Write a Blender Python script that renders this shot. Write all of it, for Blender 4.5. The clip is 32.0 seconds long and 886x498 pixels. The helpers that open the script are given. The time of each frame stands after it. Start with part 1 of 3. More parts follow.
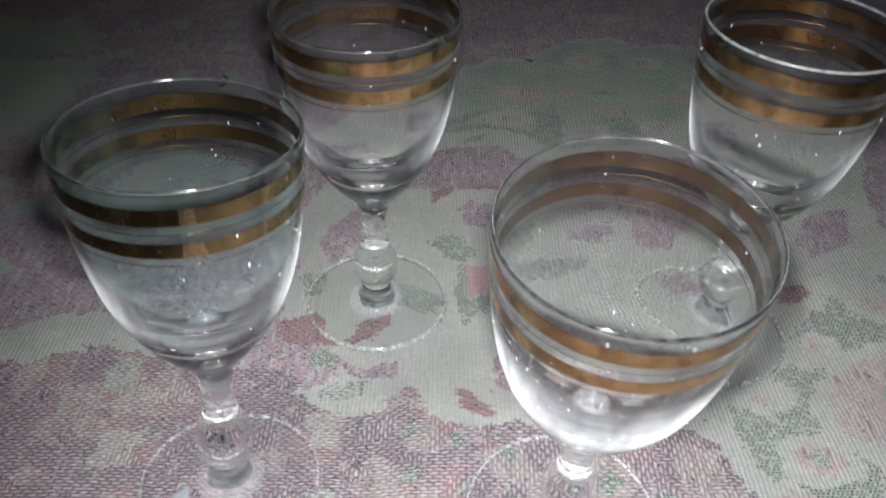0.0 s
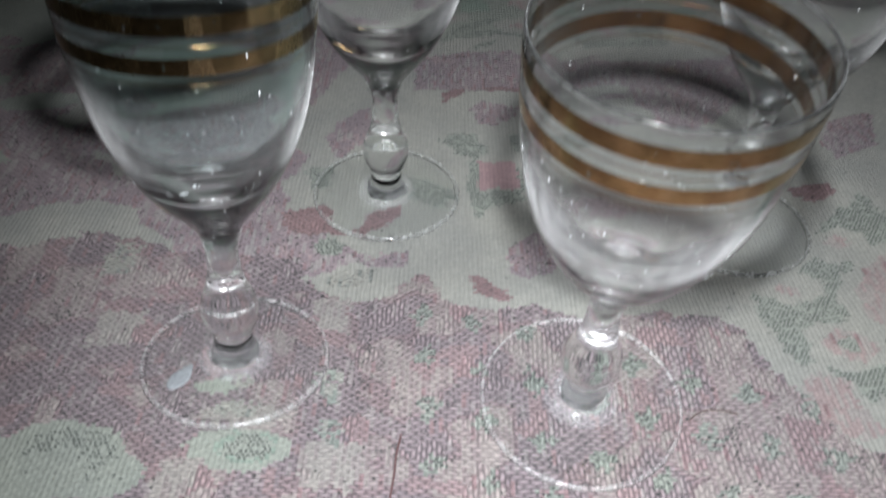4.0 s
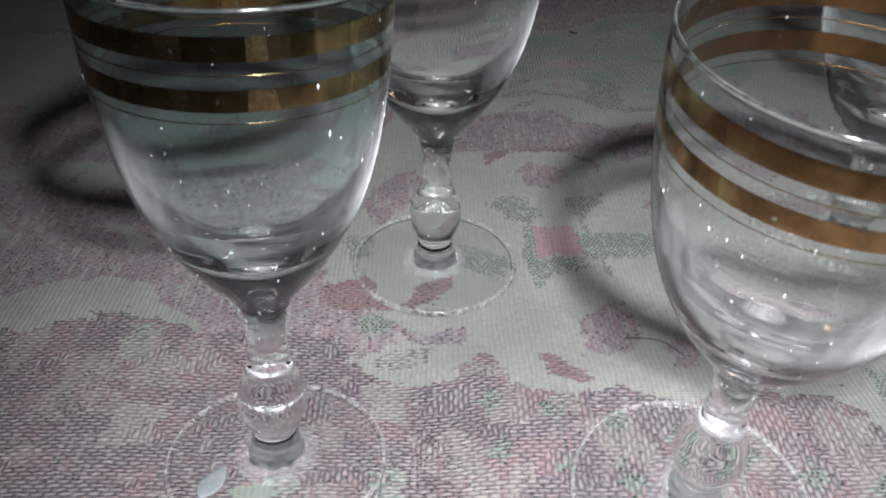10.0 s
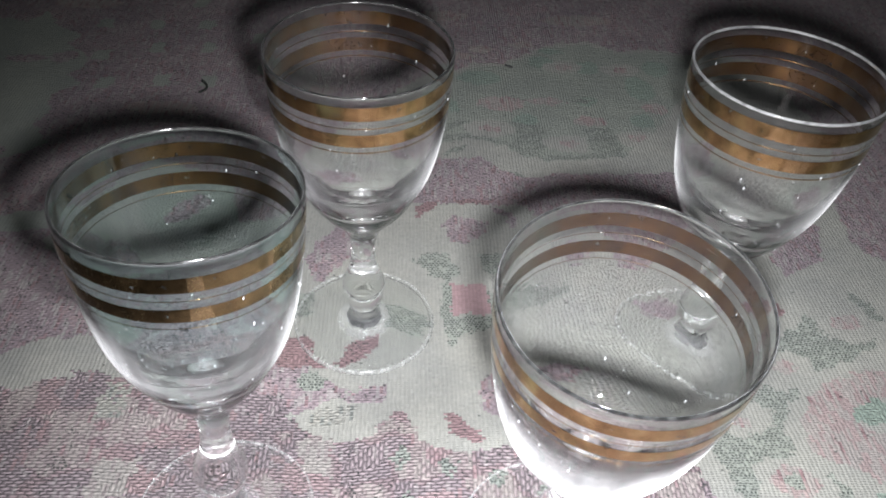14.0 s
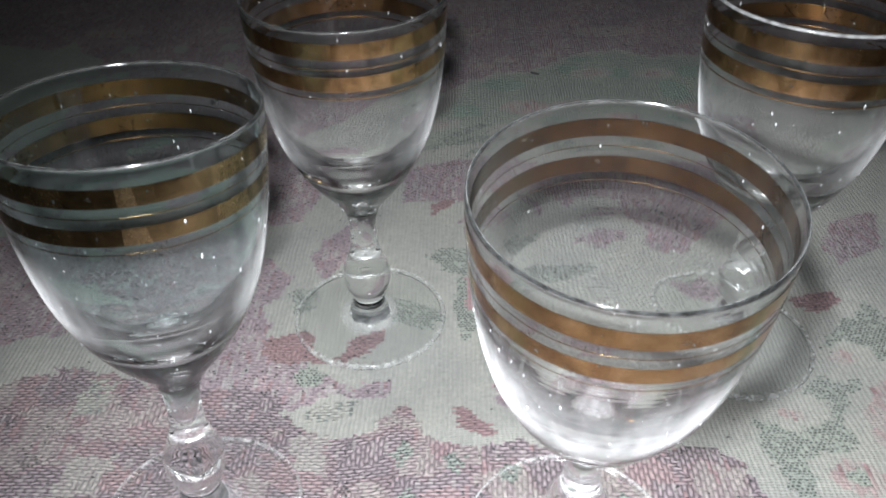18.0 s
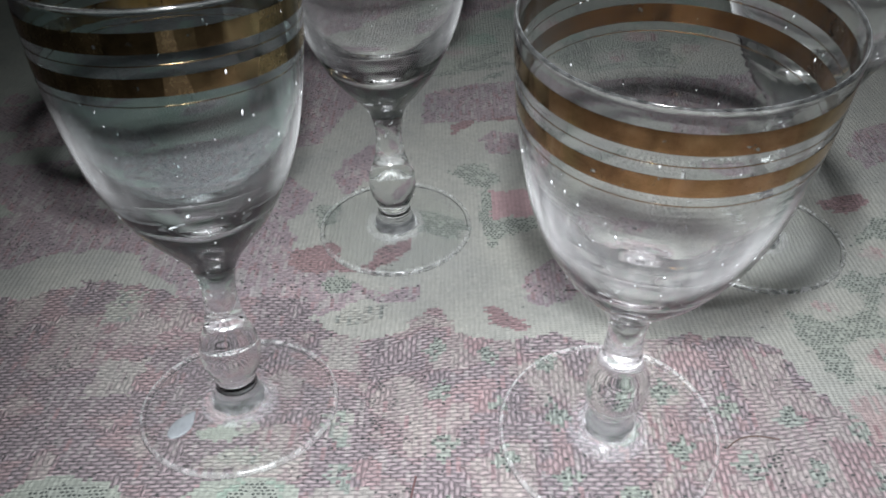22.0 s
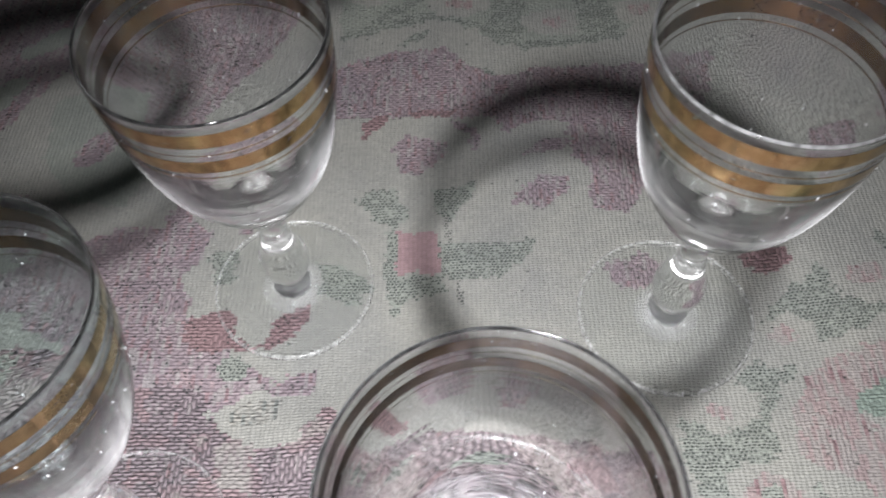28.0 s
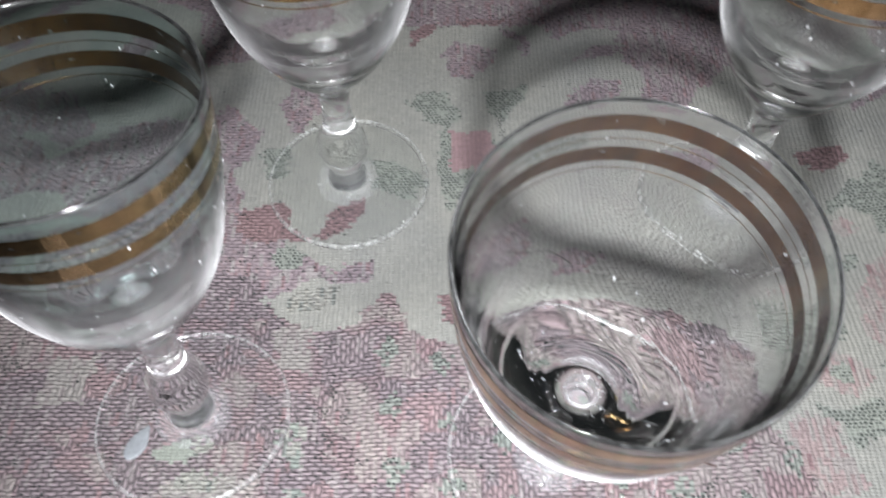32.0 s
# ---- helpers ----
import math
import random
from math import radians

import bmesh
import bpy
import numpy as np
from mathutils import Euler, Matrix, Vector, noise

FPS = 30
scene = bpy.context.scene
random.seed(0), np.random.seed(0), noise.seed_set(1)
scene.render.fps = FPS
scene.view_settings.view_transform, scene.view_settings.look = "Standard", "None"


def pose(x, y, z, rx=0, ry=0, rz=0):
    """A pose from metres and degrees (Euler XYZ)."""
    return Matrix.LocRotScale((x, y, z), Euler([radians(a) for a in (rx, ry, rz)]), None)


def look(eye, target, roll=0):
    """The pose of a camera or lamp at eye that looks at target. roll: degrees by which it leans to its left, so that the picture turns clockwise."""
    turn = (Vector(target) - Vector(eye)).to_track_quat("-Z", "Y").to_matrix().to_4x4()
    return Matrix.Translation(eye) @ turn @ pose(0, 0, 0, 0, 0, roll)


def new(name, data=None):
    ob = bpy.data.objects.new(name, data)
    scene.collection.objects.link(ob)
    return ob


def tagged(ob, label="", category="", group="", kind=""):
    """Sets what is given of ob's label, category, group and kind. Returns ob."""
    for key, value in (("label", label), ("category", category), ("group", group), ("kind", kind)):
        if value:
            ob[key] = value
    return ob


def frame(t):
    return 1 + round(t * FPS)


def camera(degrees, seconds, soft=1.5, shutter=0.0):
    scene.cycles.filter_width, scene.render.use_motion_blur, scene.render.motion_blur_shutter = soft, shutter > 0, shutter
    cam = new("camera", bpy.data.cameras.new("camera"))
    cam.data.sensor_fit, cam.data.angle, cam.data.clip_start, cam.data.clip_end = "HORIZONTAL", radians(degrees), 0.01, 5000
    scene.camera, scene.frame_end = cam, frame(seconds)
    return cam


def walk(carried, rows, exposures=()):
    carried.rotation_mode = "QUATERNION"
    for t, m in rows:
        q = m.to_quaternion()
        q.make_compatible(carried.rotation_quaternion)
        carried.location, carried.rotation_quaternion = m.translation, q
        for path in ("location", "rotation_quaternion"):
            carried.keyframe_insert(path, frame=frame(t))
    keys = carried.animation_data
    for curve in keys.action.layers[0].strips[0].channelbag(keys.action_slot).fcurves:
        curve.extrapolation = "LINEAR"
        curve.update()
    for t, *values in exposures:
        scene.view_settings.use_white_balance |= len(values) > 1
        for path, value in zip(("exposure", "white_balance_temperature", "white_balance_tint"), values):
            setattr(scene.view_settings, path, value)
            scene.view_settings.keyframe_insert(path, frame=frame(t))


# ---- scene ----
cam = camera(55.5, 32.0, soft=1.9, shutter=0.6)
PATH = [
    (0, (0.00985, -0.00045, 0.24683), (0.00924, 0.23504, 0.06097), 0.44),
    (0.5, (0.01102, -0.00231, 0.23709), (0.01213, 0.23114, 0.04867), 0.80),
    (1, (0.01091, -0.00057, 0.23609), (0.01204, 0.22999, 0.04415), 0.82),
    (1.5, (0.00965, -0.00016, 0.23583), (0.01279, 0.22988, 0.04330), 1.39),
    (2, (0.00894, 0.00010, 0.23827), (0.01319, 0.23063, 0.04634), 1.71),
    (2.5, (0.00927, -0.00033, 0.23757), (0.01394, 0.22962, 0.04496), 1.63),
    (3, (0.00945, -0.00201, 0.24008), (0.01406, 0.22830, 0.04790), 1.64),
    (3.5, (0.00689, -0.00499, 0.23765), (0.01043, 0.22503, 0.04509), 1.65),
    (4, (0.00401, -0.01085, 0.21196), (0.00451, 0.21807, 0.01807), 1.11),
    (4.5, (0.00606, -0.01351, 0.18422), (0.00416, 0.22839, 0.00678), 0.92),
    (6.5, (0.00397, 0.01775, 0.13718), (0.00539, 0.26145, -0.03778), -1.79),
    (7, (0.00375, 0.01678, 0.13697), (0.00515, 0.26052, -0.03793), -1.97),
    (7.5, (0.00455, 0.01609, 0.13706), (0.00607, 0.25981, -0.03786), -2.00),
    (8, (0.00147, 0.01473, 0.14060), (0.00399, 0.25879, -0.03385), -1.48),
    (8.5, (-0.01004, 0.01455, 0.14716), (-0.00723, 0.25638, -0.03035), -0.31),
    (9, (-0.01417, 0.01425, 0.15841), (-0.01140, 0.25683, -0.01807), -0.38),
    (9.5, (-0.01633, 0.01488, 0.17718), (-0.01426, 0.25770, 0.00101), -0.48),
    (10, (-0.01924, 0.01794, 0.18589), (-0.01674, 0.26387, 0.01410), 0.30),
    (10.5, (-0.01946, 0.00915, 0.20255), (-0.01571, 0.25492, 0.03055), 1.06),
    (11, (-0.00775, -0.01017, 0.22941), (-0.00209, 0.23460, 0.05605), 2.21),
    (11.5, (-0.00269, -0.00688, 0.24595), (0.00520, 0.22761, 0.05900), 2.08),
    (12, (0.00441, -0.00017, 0.26046), (0.01100, 0.23063, 0.06893), 1.97),
    (12.5, (0.00160, 0.00675, 0.26640), (0.01321, 0.23732, 0.07483), 2.41),
    (13, (-0.00013, 0.00887, 0.26743), (0.01228, 0.23834, 0.07458), 2.66),
    (13.5, (0.00026, 0.00866, 0.26680), (0.01205, 0.23766, 0.07336), 2.49),
    (15.5, (0.00354, 0.01641, 0.27328), (0.01556, 0.24411, 0.07833), 1.93),
    (16, (0.00757, 0.01123, 0.27114), (0.01626, 0.24109, 0.07855), 0.91),
    (16.5, (0.01360, 0.00973, 0.26220), (0.01695, 0.23750, 0.06699), -0.26),
    (17, (0.01678, 0.00828, 0.25274), (0.01369, 0.23919, 0.06124), -1.16),
    (17.5, (0.01941, 0.00964, 0.23591), (0.00942, 0.24966, 0.05620), -2.09),
    (18, (0.02058, 0.01074, 0.22104), (0.01171, 0.25528, 0.04748), -1.88),
    (18.5, (0.02024, 0.01072, 0.21559), (0.01291, 0.25460, 0.04104), -1.75),
    (19, (0.02147, 0.00706, 0.21075), (0.01391, 0.24956, 0.03428), -2.06),
    (19.5, (0.02370, 0.00480, 0.20893), (0.01358, 0.24792, 0.03345), -2.58),
    (20, (0.02192, 0.00277, 0.21059), (0.01304, 0.24588, 0.03504), -2.37),
    (20.5, (0.02136, 0.00319, 0.21143), (0.01240, 0.24581, 0.03521), -2.35),
    (21, (0.02078, 0.00276, 0.21210), (0.01187, 0.24612, 0.03689), -2.24),
    (21.5, (0.01430, -0.00160, 0.20663), (0.00725, 0.23926, 0.02792), -2.48),
    (22, (0.01015, -0.00436, 0.19674), (0.00061, 0.23596, 0.01743), -3.18),
    (22.5, (0.01347, -0.00295, 0.20016), (0.00301, 0.23495, 0.01770), -3.23),
    (23, (0.01500, 0.00054, 0.21707), (0.01116, 0.23719, 0.03273), -2.42),
    (23.5, (0.01585, 0.00355, 0.23226), (0.01153, 0.21874, 0.02328), -1.86),
    (24, (0.01849, 0.02697, 0.25280), (0.01498, 0.23612, 0.03775), -1.99),
    (24.5, (0.02285, 0.04358, 0.25767), (0.01650, 0.23886, 0.03001), -2.57),
    (25, (0.01994, 0.06009, 0.25941), (0.01412, 0.24550, 0.02364), -2.49),
    (25.5, (0.02383, 0.06643, 0.26402), (0.01816, 0.25811, 0.03331), -2.68),
    (27.5, (0.03831, 0.10012, 0.27706), (0.02796, 0.27790, 0.03563), -4.37),
    (28, (0.04866, 0.10700, 0.27816), (0.03927, 0.27320, 0.02859), -4.30),
    (28.5, (0.05932, 0.10837, 0.27982), (0.04850, 0.27681, 0.03181), -5.41),
    (29, (0.05257, 0.10480, 0.27530), (0.04032, 0.27436, 0.02812), -5.38),
    (29.5, (0.03283, 0.09778, 0.27071), (0.01700, 0.26820, 0.02432), -5.51),
    (30, (0.02472, 0.09127, 0.27078), (0.00901, 0.26016, 0.02333), -5.10),
    (30.5, (0.01919, 0.08723, 0.26377), (0.00653, 0.25409, 0.01478), -4.38),
    (31, (0.01563, 0.08029, 0.25832), (0.00367, 0.24949, 0.01088), -3.93),
    (31.5, (0.01426, 0.08252, 0.25925), (0.00553, 0.24693, 0.00847), -3.04),
    (32, (0.02158, 0.07222, 0.25244), (0.01647, 0.24087, 0.00439), -2.60),
]

# Seconds, stops, kelvin, tint: the phone evens out its picture as it moves.
EXPOSURES = [
    (0.0, 0.06, 6500, 10), (2.0, -0.05, 6500, 10), (3.0, -0.05, 6500, 10), (4.0, -0.24, 6500, 10),
    (6.5, -0.66, 6500, 10), (8.5, -0.58, 6500, 10), (10.0, -0.12, 6500, 10), (11.5, 0.0, 6500, 10),
    (13.0, 0.32, 6580, 12.5), (16.0, 0.42, 6600, 13), (17.0, 0.3, 6550, 12), (18.0, 0.2, 6500, 10),
    (19.0, 0.08, 6500, 10), (23.0, -0.15, 6500, 10), (25.0, -0.03, 6500, 10), (28.0, 0.13, 6680, 14.5),
    (30.0, 0.06, 6570, 12.5), (32.0, 0.03, 6560, 12.5),
]
walk(cam, [(t, look(eye, target, roll)) for t, eye, target, roll in PATH], EXPOSURES)

# ---- light: a phone torch beside the lens, and the dark room's faint glow ----
world = bpy.data.worlds.new("dark_room")
scene.world = world
world.use_nodes = True
world.node_tree.nodes["Background"].inputs[0].default_value = (0.8, 0.93, 0.95, 1)
world.node_tree.nodes["Background"].inputs[1].default_value = 0.014
torch_data = bpy.data.lights.new("torch", "SPOT")
torch_data.spot_size, torch_data.spot_blend = radians(100), 1.0
torch_data.energy = 6.1
torch_data.color = (0.918, 0.962, 1.01)
torch_data.shadow_soft_size = 0.0065

torch = new("torch", torch_data)
torch.matrix_world = look((0.013, 0.020, 0.246), (0.048, 0.195, 0.0))
# Added point lamp by the torch, only to widen highlights in the glass.
glow_data = bpy.data.lights.new("highlight_lamp", "POINT")
glow_data.energy = 0.7
glow_data.shadow_soft_size = 0.008
glow = new("highlight_lamp", glow_data)
glow.location = (0.013, 0.022, 0.246)
scene.cycles.caustics_refractive = False
scene.cycles.caustics_reflective = False


# ---- material helpers ----
def material(name):
    m = bpy.data.materials.new(name)
    m.use_nodes = True
    nt = m.node_tree
    b = nt.nodes["Principled BSDF"]
    return m, nt, b


def node(nt, kind, **values):
    n = nt.nodes.new(kind)
    for key, value in values.items():
        n.inputs[key.replace("_", " ")].default_value = value
    return n


def ramp(nt, fac, stops):
    r = nt.nodes.new("ShaderNodeValToRGB")
    e = r.color_ramp.elements
    e[0].position, e[0].color = stops[0][0], (*stops[0][1], 1)
    e[1].position, e[1].color = stops[-1][0], (*stops[-1][1], 1)
    for p, c in stops[1:-1]:
        n = e.new(p)
        n.color = (*c, 1)
    nt.links.new(fac, r.inputs[0])
    return r.outputs[0]


def maths(nt, op, a, b=None, c=None):
    n = nt.nodes.new("ShaderNodeMath")
    n.operation = op
    for i, v in enumerate((a, b, c)):
        if v is None:
            continue
        if isinstance(v, (int, float)):
            n.inputs[i].default_value = v
        else:
            nt.links.new(v, n.inputs[i])
    return n.outputs[0]


def mix(nt, fac, a, b, blend="MIX"):
    n = nt.nodes.new("ShaderNodeMix")
    n.data_type, n.blend_type = "RGBA", blend
    for sock, v in ((n.inputs[0], fac), (n.inputs[6], a), (n.inputs[7], b)):
        if isinstance(v, (int, float)):
            sock.default_value = v
        elif isinstance(v, tuple):
            sock.default_value = (*v, 1)
        else:
            nt.links.new(v, sock)
    return n.outputs[2]


# ---- materials ----
def clear_glass(name, rough, relief, glare, tint, ground=0.0):
    """Old pressed glass; sheen low on the bowl imitates torch glare; its handled edges are rougher."""
    m, nt, b = material(name)
    co = nt.nodes.new("ShaderNodeTexCoord")
    sep = nt.nodes.new("ShaderNodeSeparateXYZ")
    nt.links.new(co.outputs["Object"], sep.inputs[0])
    run = nt.nodes.new("ShaderNodeMapping")
    run.inputs["Scale"].default_value = (1, 1, 0.18)
    nt.links.new(co.outputs["Object"], run.inputs["Vector"])
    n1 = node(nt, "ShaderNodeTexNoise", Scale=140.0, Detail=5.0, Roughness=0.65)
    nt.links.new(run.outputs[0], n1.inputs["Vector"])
    # a trace of streaky opaque haze helps paint that glare
    haze = maths(nt, "MULTIPLY", ramp(nt, n1.outputs[0], [(0.42, (0, 0, 0)), (0.75, (1, 1, 1))]), 0.009)
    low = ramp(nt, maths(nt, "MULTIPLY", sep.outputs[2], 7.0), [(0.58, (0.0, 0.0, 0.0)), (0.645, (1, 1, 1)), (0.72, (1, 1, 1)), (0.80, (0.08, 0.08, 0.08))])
    haze = maths(nt, "MULTIPLY", haze, low)
    b.inputs["Base Color"].default_value = (*tint, 1)
    worn = node(nt, "ShaderNodeTexNoise", Scale=420.0, Detail=4.0)
    nt.links.new(co.outputs["Object"], worn.inputs["Vector"])
    nt.links.new(maths(nt, "MULTIPLY", worn.outputs[0], rough * 2), b.inputs["Roughness"])
    # ground sets how much opaque white replaces the clear glass
    white_part = maths(nt, "MULTIPLY", ramp(nt, worn.outputs[0], [(0.38, (0.25, 0.25, 0.25)), (0.62, (1, 1, 1))]), ground)
    clear = maths(nt, "SUBTRACT", maths(nt, "SUBTRACT", 1.0, haze), white_part)
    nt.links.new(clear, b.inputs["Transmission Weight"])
    wave = node(nt, "ShaderNodeTexNoise", Scale=75.0, Detail=2.0)
    nt.links.new(co.outputs["Object"], wave.inputs["Vector"])
    bump = node(nt, "ShaderNodeBump", Strength=relief, Distance=0.002)
    nt.links.new(wave.outputs[0], bump.inputs["Height"])
    turns = nt.nodes.new("ShaderNodeMapping")
    turns.inputs["Scale"].default_value = (0.05, 0.05, 1)
    nt.links.new(co.outputs["Object"], turns.inputs["Vector"])
    rings = node(nt, "ShaderNodeTexNoise", Scale=420.0, Detail=2.0)
    nt.links.new(turns.outputs[0], rings.inputs["Vector"])
    bump2 = node(nt, "ShaderNodeBump", Strength=0.1, Distance=0.00025)
    nt.links.new(rings.outputs[0], bump2.inputs["Height"])
    nt.links.new(bump.outputs[0], bump2.inputs["Normal"])
    nt.links.new(bump2.outputs[0], b.inputs["Normal"])
    b.inputs["IOR"].default_value = 1.52
    # sheen in this band paints the torch's glare onto the bowl's flanks
    glare_zone = maths(nt, "MULTIPLY", low, ramp(nt, n1.outputs[0], [(0.34, (0.4, 0.4, 0.4)), (0.66, (1, 1, 1))]))
    nt.links.new(maths(nt, "MULTIPLY", glare_zone, glare), b.inputs["Sheen Weight"])
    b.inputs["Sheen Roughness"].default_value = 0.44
    return m


def gilding(name, tones, gloss, patchiness=0.18):
    """Thin fired gold, rubbed and dulled; tone patches mix uneven brushing with painted-in reflections."""
    m, nt, b = material(name)
    co = nt.nodes.new("ShaderNodeTexCoord")
    flat = nt.nodes.new("ShaderNodeMapping")
    flat.inputs["Scale"].default_value = (1, 1, 0.02)
    nt.links.new(co.outputs["Object"], flat.inputs["Vector"])
    tone_patch = node(nt, "ShaderNodeTexVoronoi", Scale=130.0, Randomness=1.0)
    nt.links.new(flat.outputs[0], tone_patch.inputs["Vector"])
    sep = nt.nodes.new("ShaderNodeSeparateColor")
    nt.links.new(tone_patch.outputs["Color"], sep.inputs[0])
    n1 = node(nt, "ShaderNodeTexNoise", Scale=160.0, Detail=5.0, Roughness=0.6)
    n2 = node(nt, "ShaderNodeTexNoise", Scale=1100.0, Detail=3.0)
    nt.links.new(co.outputs["Object"], n1.inputs["Vector"])
    nt.links.new(co.outputs["Object"], n2.inputs["Vector"])
    mixed = maths(nt, "MULTIPLY_ADD", sep.outputs[0], patchiness, maths(nt, "MULTIPLY", n1.outputs[0], 1.0 - patchiness))
    col = ramp(nt, mixed, list(zip((0.2, 0.5, 0.8), tones)))
    nt.links.new(col, b.inputs["Base Color"])
    b.inputs["Metallic"].default_value = 1.0
    rub = node(nt, "ShaderNodeTexNoise", Scale=330.0, Detail=4.0, Roughness=0.6)
    nt.links.new(co.outputs["Object"], rub.inputs["Vector"])
    nt.links.new(ramp(nt, rub.outputs[0], [(0.655, (1, 1, 1)), (0.70, (0.1, 0.1, 0.1))]), b.inputs["Alpha"])
    r = maths(nt, "MULTIPLY_ADD", n2.outputs[0], 0.16, maths(nt, "MULTIPLY_ADD", sep.outputs[1], patchiness * 0.4, gloss))
    nt.links.new(r, b.inputs["Roughness"])
    bump = node(nt, "ShaderNodeBump", Strength=0.12, Distance=0.0002)
    nt.links.new(n1.outputs[0], bump.inputs["Height"])
    nt.links.new(bump.outputs[0], b.inputs["Normal"])
    return m


def speck_white():
    """White of the specks that paint glints and dried drops, with a slight gloss."""
    m, nt, b = material("white_specks")
    co = nt.nodes.new("ShaderNodeTexCoord")
    n1 = node(nt, "ShaderNodeTexNoise", Scale=900.0, Detail=3.0)
    nt.links.new(co.outputs["Object"], n1.inputs["Vector"])
    nt.links.new(ramp(nt, n1.outputs[0], [(0.3, (0.7, 0.72, 0.74)), (0.7, (0.88, 0.89, 0.9))]), b.inputs["Base Color"])
    b.inputs["Roughness"].default_value = 0.25
    b.inputs["Coat Weight"].default_value = 0.6
    return m


def plain_wall(name, colour):
    m, nt, b = material(name)
    co = nt.nodes.new("ShaderNodeTexCoord")
    n1 = node(nt, "ShaderNodeTexNoise", Scale=3.0, Detail=6.0)
    nt.links.new(co.outputs["Object"], n1.inputs["Vector"])
    c = tuple(colour)
    nt.links.new(ramp(nt, n1.outputs[0], [(0.3, tuple(v * 0.85 for v in c)), (0.7, c)]), b.inputs["Base Color"])
    b.inputs["Roughness"].default_value = 0.8
    return m

def brocade():
    """Woven cloth: the dye of each stitch comes with the mesh; ribs, stitches and fuzz are relief."""
    m, nt, b = material("brocade")
    link = nt.links.new
    co = nt.nodes.new("ShaderNodeTexCoord").outputs["Object"]
    dye = nt.nodes.new("ShaderNodeAttribute")
    dye.attribute_name = "dye"
    plain = dye.outputs["Alpha"]
    sep = nt.nodes.new("ShaderNodeSeparateXYZ")
    wob = node(nt, "ShaderNodeTexNoise", Scale=160.0, Detail=2.0)
    link(co, wob.inputs["Vector"])
    shift = nt.nodes.new("ShaderNodeVectorMath")
    shift.operation = "MULTIPLY_ADD"
    link(wob.outputs["Color"], shift.inputs[0])
    shift.inputs[1].default_value = (0.0012, 0.0012, 0)
    link(co, shift.inputs[2])
    wob2 = node(nt, "ShaderNodeTexNoise", Scale=520.0, Detail=2.0)
    link(co, wob2.inputs["Vector"])
    shift2 = nt.nodes.new("ShaderNodeVectorMath")
    shift2.operation = "MULTIPLY_ADD"
    link(wob2.outputs["Color"], shift2.inputs[0])
    shift2.inputs[1].default_value = (0.0011, 0.0011, 0)
    link(shift.outputs[0], shift2.inputs[2])
    link(shift2.outputs[0], sep.inputs[0])
    # ribs of the plain ground, running away from the viewer
    rib = maths(nt, "SINE", maths(nt, "MULTIPLY", sep.outputs[0], 2 * math.pi / 0.00175))
    rib = maths(nt, "MULTIPLY_ADD", rib, 0.15, 0.62)
    weft = maths(nt, "SINE", maths(nt, "MULTIPLY", sep.outputs[1], 2 * math.pi / 0.0011))
    rib = maths(nt, "MULTIPLY_ADD", weft, 0.13, rib)
    # raised stitches of the figured parts: rounded, in staggered rows, some lying across and some upright
    def stitches(wide, long, across, spots=None):
        x, y = (sep.outputs[0], sep.outputs[1]) if across else (sep.outputs[1], sep.outputs[0])
        v = maths(nt, "DIVIDE", y, long)
        row = maths(nt, "FLOOR", v)
        u = maths(nt, "MULTIPLY_ADD", row, 0.5, maths(nt, "DIVIDE", x, wide))
        cell = nt.nodes.new("ShaderNodeCombineXYZ")
        link(maths(nt, "FLOOR", u), cell.inputs[0])
        link(row, cell.inputs[1])
        if spots is not None:
            return u, v, cell
        white = nt.nodes.new("ShaderNodeTexWhiteNoise")
        white.noise_dimensions = "2D"
        link(cell.outputs[0], white.inputs["Vector"])
        su = maths(nt, "SINE", maths(nt, "MULTIPLY", maths(nt, "FRACT", u), math.pi))
        sv = maths(nt, "SINE", maths(nt, "MULTIPLY", maths(nt, "FRACT", v), math.pi))
        h = maths(nt, "POWER", maths(nt, "MULTIPLY", su, sv), 0.8)
        return maths(nt, "MULTIPLY", h, maths(nt, "MULTIPLY_ADD", white.outputs["Value"], 0.44, 0.56))

    zone = node(nt, "ShaderNodeTexNoise", Scale=65.0, Detail=2.0)
    link(co, zone.inputs["Vector"])
    lie = nt.nodes.new("ShaderNodeSeparateXYZ")
    link(co, lie.inputs[0])
    side = maths(nt, "MINIMUM", maths(nt, "MAXIMUM", maths(nt, "MULTIPLY", lie.outputs[0], 2.0), -0.04), 0.1)
    pick = maths(nt, "GREATER_THAN", maths(nt, "ADD", zone.outputs[0], side), 0.58)
    stitch = nt.nodes.new("ShaderNodeMix")
    link(pick, stitch.inputs[0])
    link(stitches(0.0039, 0.00145, True), stitch.inputs[2])
    link(stitches(0.0040, 0.0016, False), stitch.inputs[3])
    height = nt.nodes.new("ShaderNodeMix")
    link(plain, height.inputs[0])
    link(stitch.outputs[0], height.inputs[2])
    link(rib, height.inputs[3])
    fuzz = node(nt, "ShaderNodeTexNoise", Scale=2600.0, Detail=3.0)
    link(co, fuzz.inputs["Vector"])
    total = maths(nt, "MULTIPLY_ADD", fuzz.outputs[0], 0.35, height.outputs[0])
    # stitch-by-stitch tone with shade painted into the gaps, and slow fading and soiling
    slow = node(nt, "ShaderNodeTexNoise", Scale=22.0, Detail=5.0, Roughness=0.6)
    link(co, slow.inputs["Vector"])
    fade = ramp(nt, slow.outputs[0], [(0.3, (0.80, 0.80, 0.82)), (0.7, (1.08, 1.06, 1.03))])
